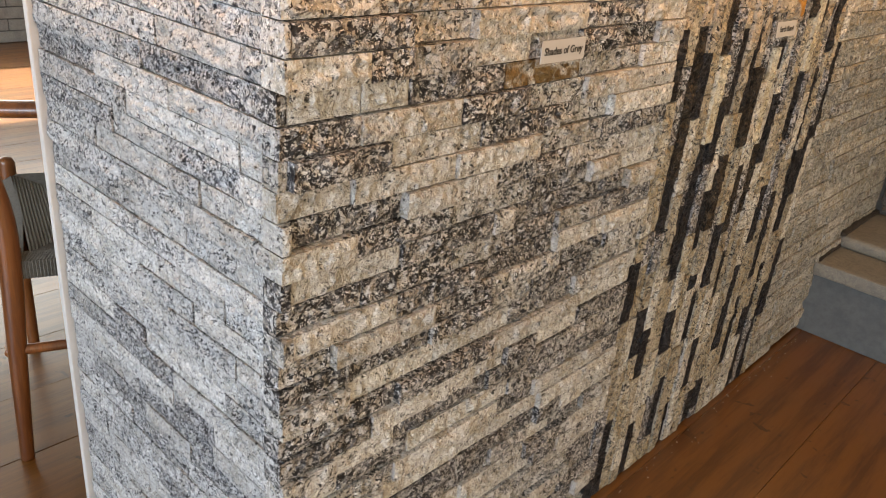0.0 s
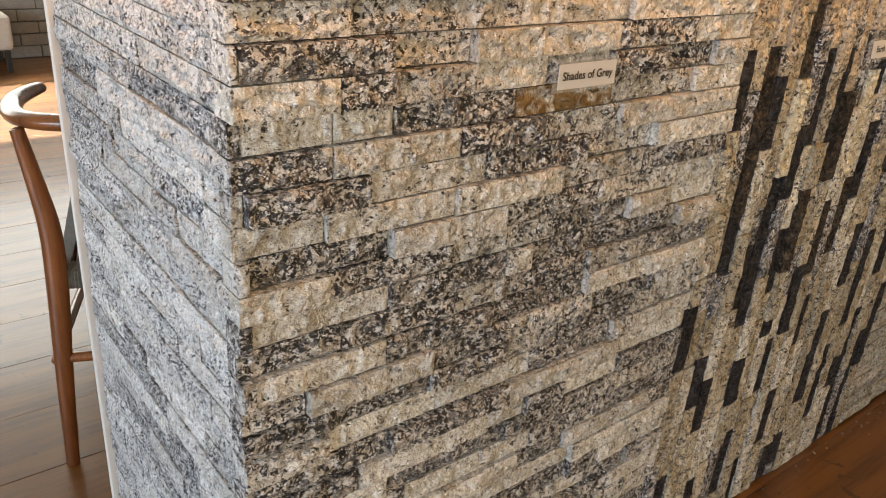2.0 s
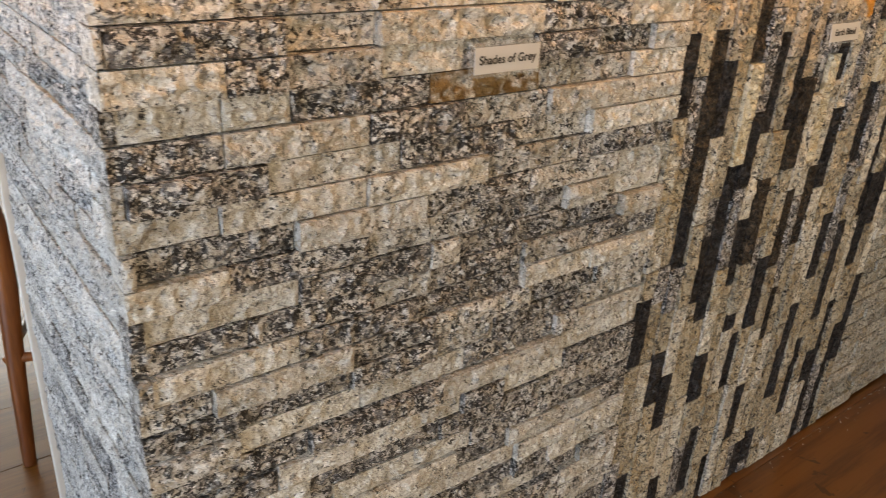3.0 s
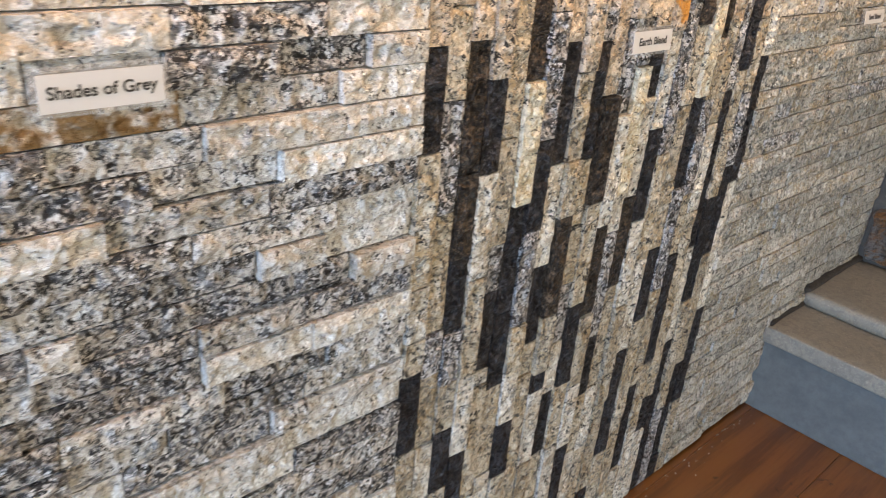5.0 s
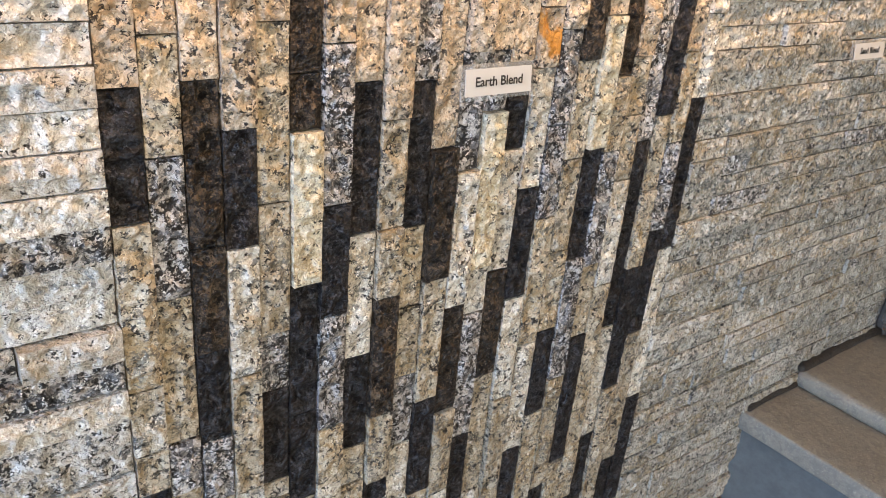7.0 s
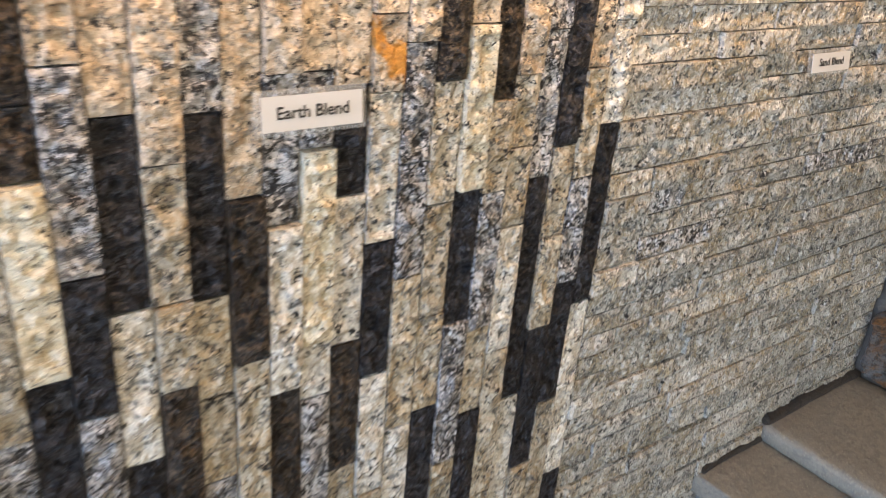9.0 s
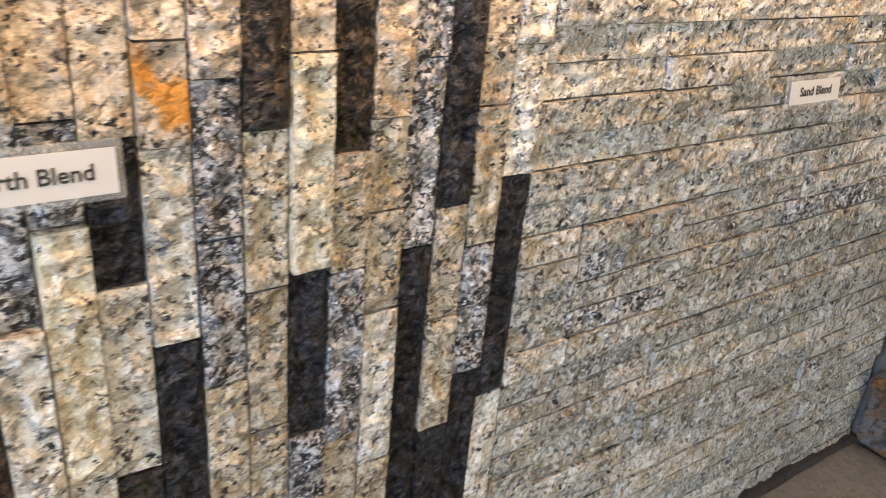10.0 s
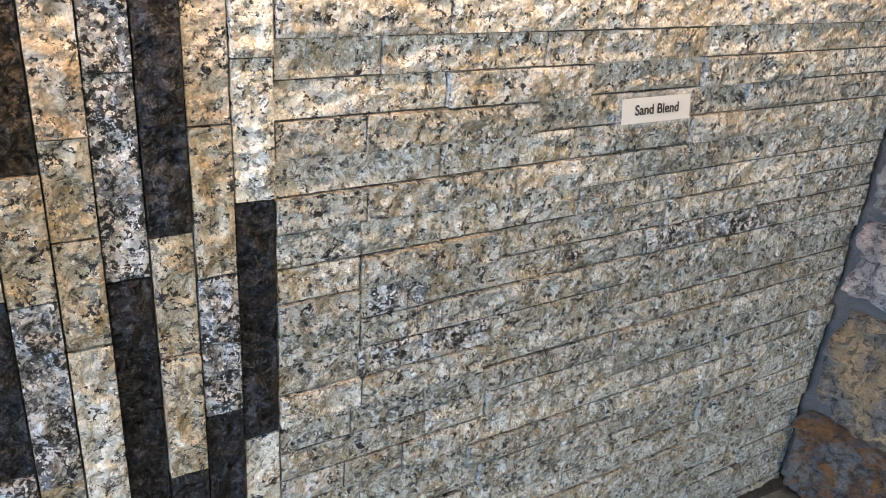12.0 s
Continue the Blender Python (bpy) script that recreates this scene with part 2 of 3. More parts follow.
_b.inputs["Roughness"].default_value, _b.inputs["Transmission Weight"].default_value, _b.inputs["IOR"].default_value = 0.0, 1.0, 1.1


# building helpers
def mesh_ob(name, verts, faces, mat, parent=None, label="", smooth=False):
    me = bpy.data.meshes.new(name)
    me.from_pydata(verts, [], faces)
    me.materials.append(mat)
    if smooth:
        me.polygons.foreach_set("use_smooth", [True] * len(me.polygons))
    me.update()
    ob = new(name, me)
    ob.parent = parent
    if label:
        ob["label"] = label
    return ob


def part(name, bm, mat, parent=None, label="", smooth=False):
    me = bpy.data.meshes.new(name)
    bm.to_mesh(me)
    bm.free()
    me.materials.append(mat)
    if smooth:
        me.polygons.foreach_set("use_smooth", [True] * len(me.polygons))
    ob = new(name, me)
    ob.parent = parent
    if label:
        ob["label"] = label
    return ob


def box(x0, x1, y0, y1, z0, z1, bevel=0.0, segments=2):
    bm = bmesh.new()
    bmesh.ops.create_cube(bm, size=1)
    for v in bm.verts:
        v.co = Vector((x0 + (v.co.x + 0.5) * (x1 - x0), y0 + (v.co.y + 0.5) * (y1 - y0), z0 + (v.co.z + 0.5) * (z1 - z0)))
    if bevel:
        bmesh.ops.bevel(bm, geom=bm.edges[:], offset=bevel, segments=segments, profile=0.5, affect="EDGES")
    return bm


def empty(name, x, y, z):
    ob = new(name)
    ob.location = (x, y, z)
    ob.empty_display_size = 0.05
    return ob


RNG = np.random.RandomState(7)
LATTICE = RNG.rand(256, 256)


def value_noise(u, v):
    iu, iv = np.floor(u).astype(int), np.floor(v).astype(int)
    fu, fv = u - iu, v - iv
    fu, fv = fu * fu * (3 - 2 * fu), fv * fv * (3 - 2 * fv)
    a, b = LATTICE[iu % 256, iv % 256], LATTICE[(iu + 1) % 256, iv % 256]
    c, d = LATTICE[iu % 256, (iv + 1) % 256], LATTICE[(iu + 1) % 256, (iv + 1) % 256]
    return (a * (1 - fu) + b * fu) * (1 - fv) + (c * (1 - fu) + d * fu) * fv - 0.5


def split_stone(name, w, h, out, mat, parent, m, cell=0.0042, rough=1.0, back=0.02, gap=0.0009, chip=0.0010):
    """A strip of split-faced stone, w wide and h high, its middle at the pose m, whose x runs along the strip, y up it and z out of
    the wall. out: how far the face stands proud."""
    nu, nv = max(3, int(round(w / cell))), max(3, int(round(h / cell)))
    u, v = np.meshgrid(np.linspace(-w / 2 + gap, w / 2 - gap, nu + 1), np.linspace(-h / 2 + gap, h / 2 - gap, nv + 1), indexing="ij")
    s = RNG.rand(2) * 200
    a = value_noise(u * 24 + s[0], v * 34 + s[1])
    b = value_noise(u * 50 + s[1], v * 62 + s[0])
    c = value_noise(u * 150 + s[0], v * 150 + s[1])
    d = value_noise(u * 290 + s[1], v * 290 + s[0])
    tilt = RNG.uniform(-1, 1, 2)
    inset = np.minimum(np.minimum(u + w / 2, w / 2 - u), np.minimum(v + h / 2, h / 2 - v))
    fade = 0.10 + 0.90 * np.clip(inset / 0.010, 0, 1)
    z = out + rough * fade * (0.0105 * a + 0.0085 * (0.35 - np.abs(b) * 2) + 0.0050 * c + 0.0016 * d) + 0.0012 * (tilt[0] * u / w + tilt[1] * v / h) * rough
    edge = inset / 0.003
    ragged = 0.5 + value_noise(u * 90 + s[1] + 9, v * 90 + s[0] + 5) + 0.5
    z = np.maximum(z - chip * ragged * np.clip(1 - edge, 0, 1) ** 1.5, 0.001)
    n = (nu + 1) * (nv + 1)
    verts = np.stack([u, v, z], -1).reshape(n, 3).tolist()
    idx = np.arange(n).reshape(nu + 1, nv + 1)
    q = np.stack([idx[:-1, :-1], idx[1:, :-1], idx[1:, 1:], idx[:-1, 1:]], -1).reshape(-1, 4).tolist()
    ring = list(idx[:, 0]) + list(idx[-1, 1:]) + list(idx[-2::-1, -1]) + list(idx[0, -2:0:-1])
    r = len(ring)
    verts += [verts[i] for i in ring]
    verts += [[verts[i][0], verts[i][1], -back] for i in ring]
    fronts = len(q)
    q += [[n + i, n + r + i, n + r + (i + 1) % r, n + (i + 1) % r] for i in range(r)]
    me = bpy.data.meshes.new(name)
    me.from_pydata(verts, [], q)
    me.materials.append(mat)
    me.polygons.foreach_set("use_smooth", [i < fronts for i in range(len(q))])
    me.update()
    ob = new(name, me)
    ob.parent = parent
    ob.matrix_basis = m
    return ob


# ---- the room ----
WALL_X, CORNER_Y, PITCH, TOP = -0.640, 0.468, 0.0352, 1.091
END_Y = 3.03


def wall_with_window(name, axis, at, thick, a0, a1, z1, w0, w1, s0, s1, label):
    """A wall across x or y with one window opening in it."""
    bm = bmesh.new()
    for b0, b1, c0, c1 in ((a0, w0, 0, z1), (w1, a1, 0, z1), (w0, w1, 0, s0), (w0, w1, s1, z1)):
        g = box(at, at + thick, b0, b1, c0, c1) if axis == "x" else box(b0, b1, at, at + thick, c0, c1)
        me = bpy.data.meshes.new("tmp")
        g.to_mesh(me)
        g.free()
        bm.from_mesh(me)
        bpy.data.meshes.remove(me)
    return tagged(part(name, bm, PLASTER), label, "wall", kind="structure")


def window(name, axis, at, w0, w1, s0, s1):
    mid = (w0 + w1) / 2
    root = tagged(empty(name, *((at, mid, s0) if axis == "x" else (mid, at, s0))), "wide white-framed window with clear glass panes", "window", kind="structure")
    off = root.location

    def piece(kind, b0, b1, c0, c1, depth, mat):
        g = box(at - depth, at + depth, b0, b1, c0, c1) if axis == "x" else box(b0, b1, at - depth, at + depth, c0, c1)
        for v in g.verts:
            v.co -= off
        return part(kind, g, mat, root)

    for b0, b1, c0, c1 in ((w0, w1, s0, s0 + 0.05), (w0, w1, s1 - 0.05, s1), (w0, w0 + 0.05, s0 + 0.05, s1 - 0.05), (w1 - 0.05, w1, s0 + 0.05, s1 - 0.05), (mid - 0.03, mid + 0.03, s0 + 0.05, s1 - 0.05)):
        piece("window_frame", b0, b1, c0, c1, 0.03, WHITE_TRIM)
    for b0, b1 in ((w0 + 0.05, mid - 0.03), (mid + 0.03, w1 - 0.05)):
        piece("pane", b0, b1, s0 + 0.05, s1 - 0.05, 0.003, GLASS).visible_shadow = False


wall_with_window("wall_west", "x", -5.95, 0.2, -4.2, 3.5, 2.75, -1.9, 2.5, 0.9, 2.4, "pale plastered outer wall with a wide window")
# the east opening is unseen, added to go with the fill lamp
wall_with_window("wall_east", "x", 4.0, 0.2, -4.2, 3.5, 2.75, -1.9, 2.3, 0.6, 2.45, "pale plastered outer wall with a wide window")
wall_with_window("wall_south", "y", -4.2, 0.2, -5.75, 4.0, 2.75, -1.7, 2.9, 0.6, 2.45, "pale plastered outer wall with a wide window")
window("window_1", "x", -5.85, -1.9, 2.5, 0.9, 2.4)
# unseen east window, added around the fill lamp
window("added_window_east", "x", 4.1, -1.9, 2.3, 0.6, 2.45)
window("window_3", "y", -4.1, -1.7, 2.9, 0.6, 2.45)
tagged(part("wall_north", box(-5.75, 4.0, 3.2, 3.5, 0, 2.75), PLASTER), "pale plastered wall behind the hearth", "wall", kind="structure")
tagged(part("ceiling", box(-5.95, 4.2, -4.2, 3.5, 2.75, 2.9), PLASTER), "plain pale plastered ceiling", "ceiling", kind="structure")
tagged(part("wall_middle", box(-1.236, WALL_X - 0.012, CORNER_Y + 0.012, 3.2, 0, 2.75), PLASTER), "thick partition wall clad with stone samples", "wall", kind="structure")
floor = tagged(part("floor", box(-5.95, 4.2, -4.2, 3.5, -0.12, -0.006), BACKING), "varnished red-brown wooden plank floor", "floor", kind="structure")

# ---- stone panels: a letter for the stone, then where the strip ends in millimetres along its course ----
GREY = [
    "M127 M351 L533 L752",
    "M8 D175 M282 L516 D677 L769",
    "L113 D178 M287 L399 M509 D622 D731 L783",
    "D14 L111 L184 D291 D355 R523 M697 L794",
    "D109 L274 D407 M543 L808",
    "M13 D152 L316 D491 M623 L822",
    "L102 L271 L445 M611 D837",
    "L14 D184 L353 D526 M697 L820",
    "L106 D278 M448 D597 L681 L818",
    "D16 L188 D368 M413 D638 D719 L823",
    "D126 D288 M373 D529 M655 D816",
    "M16 L184 D353 D531 L662 L810",
    "D79 L254 D383 M553 D688 M814",
    "D116 D257 D388 M489 D657 M819",
    "M105 L271 L440 D612 M659 L818",
    "D195 D398 L627 L819",
    "D150 L355 L436 D513 L643 D825",
    "M86 L194 D402 D584 M826",
]
SAND = [
    "L160 L381 L673 L821",
    "L97 L274 L491 L682 L839",
    "L166 L338 L506 M685 M857",
    "M84 M275 M503 M591 M861",
    "L165 L329 M505 L679 M865",
    "M87 M256 L430 M583 M869",
    "M171 L349 M595 L749 M859",
    "L82 M245 M494 M661 L757 M862",
    "M83 D163 L333 M465 D721 M864",
    "M84 M169 M339 M502 M852",
    "M83 D245 M452 M854",
    "L86 M237 M395 M640 M841",
    "M76 M163 M439 M651 M842",
    "M167 L249 M456 M843",
]
SIDE = [
    "M253 M440 M597",
    "M351 L525 M584 L598",
    "M313 D497 D598",
    "D186 L376 L523 L598",
    "M266 L521 L598",
    "D221 L364 D520 L599",
    "M164 L364 M436 L599",
    "M148 M401 L599",
    "M267 L398 M511 L599",
    "L212 M395 L589 M600",
    "M125 L363 L484 M600",
    "L267 M409 L600",
    "M175 L341 M506 L600",
    "M337 L517 M600",
    "L172 D268 L477 M601",
    "M137 D345 L601",
    "L341 D446 L601",
]
EARTH = [
    "O1035 K910 T730 L651 T598 K465 T250 S60",
    "O1078 T969 S824 T651 S581 T460 L330 T205 K112",
    "O1037 B872 B754 K640 S555 T470 K358 T110",
    "O989 K866 L714 T555 L412 K290 T130 L40",
    "O1086 T907 T754 S679 K547 L520 T300 L150",
    "B1036 B979 P808 K634 K503 T330 L180",
    "O1064 S895 K759 S603 T514 L420 K312 T200",
    "O1023 K853 L692 K557 T497 T230 K60",
    "O981 T854 T766 B597 T490 K451 L300 T120",
    "S1019 K847 T741 T641 S532 L433 K300 T120",
    "O939 B772 T593 K437 T300 L150",
    "O1047 S907 L726 B561 T420 L285 K140 T40",
    "O1046 S976 P771 L704 S503 K381 T250 L100",
    "O1031 K924 L758 B593 T386 L240 T100",
    "O1094 T1023 L869 K709 L543 T334 T120 K30",
    "O1068 S949 S822 T626 L437 K196",
    "B1029 T900 T765 T640 K493 T266",
    "O1083 P911 K747 S547 T333 K120",
    "B1004 T902 S729 T609 K371",
    "O1028 T948 T854 L688 T461 T273",
    "S1073 S906 K777 K601 L392 K154",
    "K941 T827 T699 K477 T213",
    "O1028 T897 S756 K573 T312 K62",
    "L1080 L960 K717 L434 K199",
]


def courses(read, total, pitch, top, length, tones, rnd):
    """Strips by course: those read off, then a random go-on with the same sizes."""
    for k in range(-1, total + 1):
        row = []
        if 0 <= k < len(read):
            row = [(t[0], int(t[1:]) / 1000) for t in read[k].split()]
            row[-1] = (row[-1][0], length)
        else:
            at = 0.0
            while at < length:
                at += rnd.choice((0.07, 0.1, 0.13, 0.165, 0.18, 0.21))
                at = length if length - at < 0.05 else at
                row.append((rnd.choice(tones), min(at, length)))
        start = 0.0
        for tone, end in row:
            if end - start > 0.006:
                yield k, tone, start, end, top - pitch * (k - 1)
            start = end


def panel(name, label, bm):
    return tagged(part(name, bm, BACKING), label, "stone panel", "stone sample panels on the partition wall")


# name cards: where they stand along the wall and how high; the stone behind them lies back
CARDS = ((0.855, 0.955, 1.0175, 1.0475), (1.640, 1.737, 1.001, 1.031), (2.483, 2.585, 0.996, 1.023))


def lie_back(out, y0, y1, z0, z1):
    covered = any(y0 < c[1] + 0.006 and y1 > c[0] - 0.006 and z0 < c[3] + 0.006 and z1 > c[2] - 0.006 for c in CARDS)
    return min(out, 0.010) if covered else out


rnd = random.Random(11)
CELL = lambda z: 0.0026 if z > 0.55 else 0.0050
grey = panel("stone_panel", "split-faced ledger panel of grey speckled granite strips", box(WALL_X - 0.012, WALL_X - 0.002, CORNER_Y, 1.261, 0, 1.160))
for k, tone, a, b, z in courses(GREY, 31, PITCH, TOP, 0.809, "LLMDDM", rnd):
    out = 0.013 + rnd.choice((-0.007, -0.004, -0.001, 0.001, 0.004, 0.007))
    y0 = 0.452
    out = lie_back(out, y0 + a, y0 + b, z - PITCH, z)
    split_stone("stone", b - a, PITCH, out, STONE["g" + tone], grey, Matrix.Translation((WALL_X, y0 + (a + b) / 2, z - PITCH / 2)) @ Matrix(((0, 0, 1, 0), (1, 0, 0, 0), (0, 1, 0, 0), (0, 0, 0, 1))), CELL(z), 0.85)

side = panel("stone_panel", "split-faced ledger panel of pale grey granite strips on the wall's end", box(-1.232, WALL_X - 0.012, CORNER_Y + 0.002, CORNER_Y + 0.012, 0, 1.160))
for k, tone, a, b, z in courses(["M253 M440 M597"] + SIDE, 31, PITCH, TOP, 0.592, "LLLMMLD", rnd):
    out = 0.013 + rnd.choice((-0.002, -0.001, 0, 0, 0.001, 0.002))
    split_stone("stone", b - a, PITCH, out, STONE["w" + tone], side, Matrix.Translation((-1.228 + (a + b) / 2, CORNER_Y, z - PITCH / 2)) @ Matrix(((1, 0, 0, 0), (0, 0, -1, 0), (0, 1, 0, 0), (0, 0, 0, 1))), CELL(z), 0.8)

sand = panel("stone_panel", "split-faced ledger panel of sand-coloured granite strips", box(WALL_X - 0.012, WALL_X - 0.002, 2.106, END_Y, 0, 1.160))
SAND_PITCH = 0.0339
for k, tone, a, b, z in courses(SAND, 33, SAND_PITCH, 1.094, END_Y - 2.106, "MMMML", rnd):
    out = 0.014 + rnd.choice((-0.004, -0.002, 0, 0, 0.001, 0.004))
    if k == 0:
        out = 0.020
    h = min(SAND_PITCH, z)
    out = lie_back(out, 2.106 + a, 2.106 + b, z - h, z)
    if h > 0.01:
        split_stone("stone", b - a, h, out, STONE["s" + tone], sand, Matrix.Translation((WALL_X, 2.106 + (a + b) / 2, z - h / 2)) @ Matrix(((0, 0, 1, 0), (1, 0, 0, 0), (0, 1, 0, 0), (0, 0, 0, 1))), CELL(z), 0.62)

earth = panel("stone_panel", "ledger panel of upright tan, grey and black granite strips", box(WALL_X - 0.012, WALL_X - 0.002, 1.261, 2.106, 0, 1.160))
for c, text in enumerate(EARTH):
    strips = [(t[0], int(t[1:]) / 1000) for t in text.split()]
    while strips[-1][1] > 0:
        z = strips[-1][1] - rnd.choice((0.09, 0.14, 0.17, 0.2, 0.25))
        strips.append((rnd.choice("TTLSKKT"), 0.0 if z < 0.05 else z))
    top = 1.163
    base = rnd.choice((-0.003, -0.001, 0.001, 0.003))
    for tone, z in strips:
        if top - z > 0.012:
            out = 0.015 + base + rnd.choice((-0.002, -0.001, 0, 0.001, 0.002)) + (0.006 if tone == "P" else -0.001 if tone in "KB" else 0)
            out = lie_back(out, 1.261 + PITCH * c, 1.261 + PITCH * (c + 1), z, top)
            m = STONE["e" + ("R" if c == 14 and abs(z - 1.023) < 0.002 else tone)]
            split_stone("stone", PITCH, top - z, out, m, earth, Matrix.Translation((WALL_X, 1.261 + PITCH * (c + 0.5), (top + z) / 2)) @ Matrix(((0, 0, 1, 0), (1, 0, 0, 0), (0, 1, 0, 0), (0, 0, 0, 1))), CELL(z), 1.0 if tone in "KB" else 0.85)
        top = z

tagged(part("trim", box(-1.244, -1.231, CORNER_Y - 0.022, CORNER_Y + 0.02, 0, 1.165, 0.002), WHITE_TRIM), "white painted edge trim beside the stone panel", "trim", kind="structure")


# ---- name cards on the panels ----
def name_card(y0, y1, z0, z1, words, label, size, lean):
    root = tagged(empty("name_card", WALL_X + 0.025, (y0 + y1) / 2, (z0 + z1) / 2), label, "sign", "name cards on the stone panels")
    root.rotation_euler = (0, radians(-lean), 0)
    w, h = (y1 - y0) / 2, (z1 - z0) / 2
    part("holder", box(-0.004, -0.001, -w - 0.005, w + 0.005, -h - 0.005, h + 0.005, 0.0006), ACRYLIC, root, "clear acrylic holder")
    part("card", box(0, 0.001, -w, w, -h, h), CARD, root, "white printed paper card")
    part("peg", box(-0.02, -0.004, -0.01, 0.01, -0.008, 0.008, 0.001), ACRYLIC, root)
    text = bpy.data.curves.new("lettering", "FONT")
    text.body, text.size, text.align_x, text.align_y, text.offset, text.extrude = words, size, "CENTER", "CENTER", 0.00028, 0.0001
    text.materials.append(INK)
    ob = new("lettering", text)
    ob.parent = root
    ob.matrix_basis = pose(0.0014, 0, 0, 90, 0, 90)
    ob["label"] = "black printed words"


name_card(*CARDS[0], "Shades of Grey", "small white card in a clear holder on grey stone", 0.0142, 1)
name_card(*CARDS[1], "Earth Blend", "small white card in a clear holder on upright stone strips", 0.0150, 5)
name_card(*CARDS[2], "Sand Blend", "small white card in a clear holder on sand-coloured stone", 0.0150, 9)


# ---- hearth ----
def worn_slab(x0, x1, y0, y1, z0, z1, bevel, wave):
    bm = box(x0, x1, y0, y1, z0, z1)
    for axis, span in ((0, x1 - x0), (1, y1 - y0)):
        no = (1, 0, 0) if axis == 0 else (0, 1, 0)
        lo = x0 if axis == 0 else y0
        for i in range(1, int(span / 0.05)):
            co = [0, 0, 0]
            co[axis] = lo + i * 0.05
            bmesh.ops.bisect_plane(bm, geom=bm.verts[:] + bm.edges[:] + bm.faces[:], plane_co=co, plane_no=no)
    rim = [e for e in bm.edges if len(e.link_faces) == 2 and e.calc_face_angle(0) > 1]
    bmesh.ops.bevel(bm, geom=rim, offset=bevel, segments=3, profile=0.5, affect="EDGES")
    for v in bm.verts:
        v.co += noise.noise_vector(v.co * 14) * wave
    return bm


hearth = tagged(empty("hearth", 1.0, 2.78, 0), "stepped hearth of blue-grey cement and grey bluestone slabs", "hearth")


def hearth_part(name, bm, mat, label, smooth=False):
    for v in bm.verts:
        v.co -= hearth.location
    return part(name, bm, mat, hearth, label, smooth)


hearth_part("riser", box(WALL_X + 0.006, 2.6, 2.511, END_Y + 0.01, 0, 0.206, 0.003), RISER, "smooth blue-grey cement riser")
hearth_part("lower_slab", worn_slab(WALL_X + 0.010, 2.6, 2.490, END_Y + 0.01, 0.206, 0.250, 0.005, 0.0015), SLATE, "rough-edged grey bluestone slab", True)
hearth_part("upper_slab", worn_slab(WALL_X + 0.014, 2.6, 2.680, END_Y + 0.01, 0.2505, 0.292, 0.014, 0.0015), SLATE, "bluestone slab with a rounded front edge", True)

# near-black beads stand in for the mortar joint and the shadow in its gap
BEAD = rubble_stone("dark_gap", (0.050, 0.040, 0.030), (0.032, 0.028, 0.025), (0.020, 0.018, 0.016), 0.85, 0.012)
hearth_part("mortar_bead", worn_slab(WALL_X, WALL_X + 0.024, 2.500, 2.690, 0.246, 0.262, 0.006, 0.004), BEAD, "dark bead standing in for mortar and a shadowed gap below the stone panel", True)
hearth_part("mortar_bead", worn_slab(WALL_X, WALL_X + 0.028, 2.690, END_Y + 0.01, 0.284, 0.304, 0.008, 0.005), BEAD, "dark bead standing in for mortar and a shadowed gap below the stone panel", True)

# ---- fieldstone wall ----
chimney = tagged(part("stone_wall", box(WALL_X - 0.01, 2.6, END_Y + 0.012, 3.2, 0, 2.4), MORTAR), "rough fieldstone wall with grey mortar above the hearth", "wall", kind="structure")


def fieldstone(w, h, mat, m):
    nu, nv = max(8, int(w / 0.005)), max(8, int(h / 0.005))
    s, t = np.meshgrid(np.linspace(-1, 1, nu + 1), np.linspace(-1, 1, nv + 1), indexing="ij")
    o = RNG.rand(2) * 200
    r = np.sqrt(np.maximum(s ** 2, t ** 2))
    ang = np.arctan2(t, s)
    wob = 1 + 0.13 * value_noise(np.cos(ang) * 1.3 + o[0], np.sin(ang) * 1.3 + o[1]) * r
    corner = 1 - 0.07 * (np.abs(s * t)) ** 2
    u, v = s * w / 2 * wob * corner, t * h / 2 * wob * corner
    z = 0.03 * (1 - np.clip((r - 0.86) / 0.14, 0, 1) ** 2.2) + 0.036 * value_noise(u * 14 + o[0], v * 19 + o[1]) + 0.05 * np.abs(value_noise(u * 26 + o[1], v * 44 + o[0])) + 0.016 * value_noise(u * 40 + v * 30 + o[0], v * 120) + 0.012 * value_noise(u * 75 + o[1], v * 95 + o[0]) + 0.007 * value_noise(u * 160, v * 190 + o[1])
    z = np.where(r > 0.995, -0.03, z)
    verts = np.stack([u, v, z], -1).reshape(-1, 3).tolist()
    idx = np.arange((nu + 1) * (nv + 1)).reshape(nu + 1, nv + 1)
    q = np.stack([idx[:-1, :-1], idx[1:, :-1], idx[1:, 1:], idx[:-1, 1:]], -1).reshape(-1, 4).tolist()
    ob = mesh_ob("fieldstone", verts, q, mat, chimney, smooth=True)
    ob.matrix_basis = m
    return ob


z = 0.296
for h, kinds in ((0.17, (0, 3)), (0.20, (1, 0)), (0.14, (2, 3)), (0.19, (3, 1)), (0.16, (1, 2)), (0.2, (3, 0))):
    x, i = WALL_X + 0.018, 0
    while x < 1.2:
        w = rnd.uniform(0.2, 0.34)
        fieldstone(w - 0.004, h - 0.004, RUBBLE[kinds[0] if i == 0 else rnd.choice(kinds + (rnd.randrange(4),))], Matrix.Translation((x + w / 2, END_Y + 0.018, z + h / 2 + rnd.uniform(-0.008, 0.008))) @ Matrix(((1, 0, 0, 0), (0, 0, -1, 0), (0, 1, 0, 0), (0, 0, 0, 1))) @ pose(0, 0, 0, 0, 0, rnd.uniform(-5, 5)))
        x, i = x + w, i + 1
    z += h


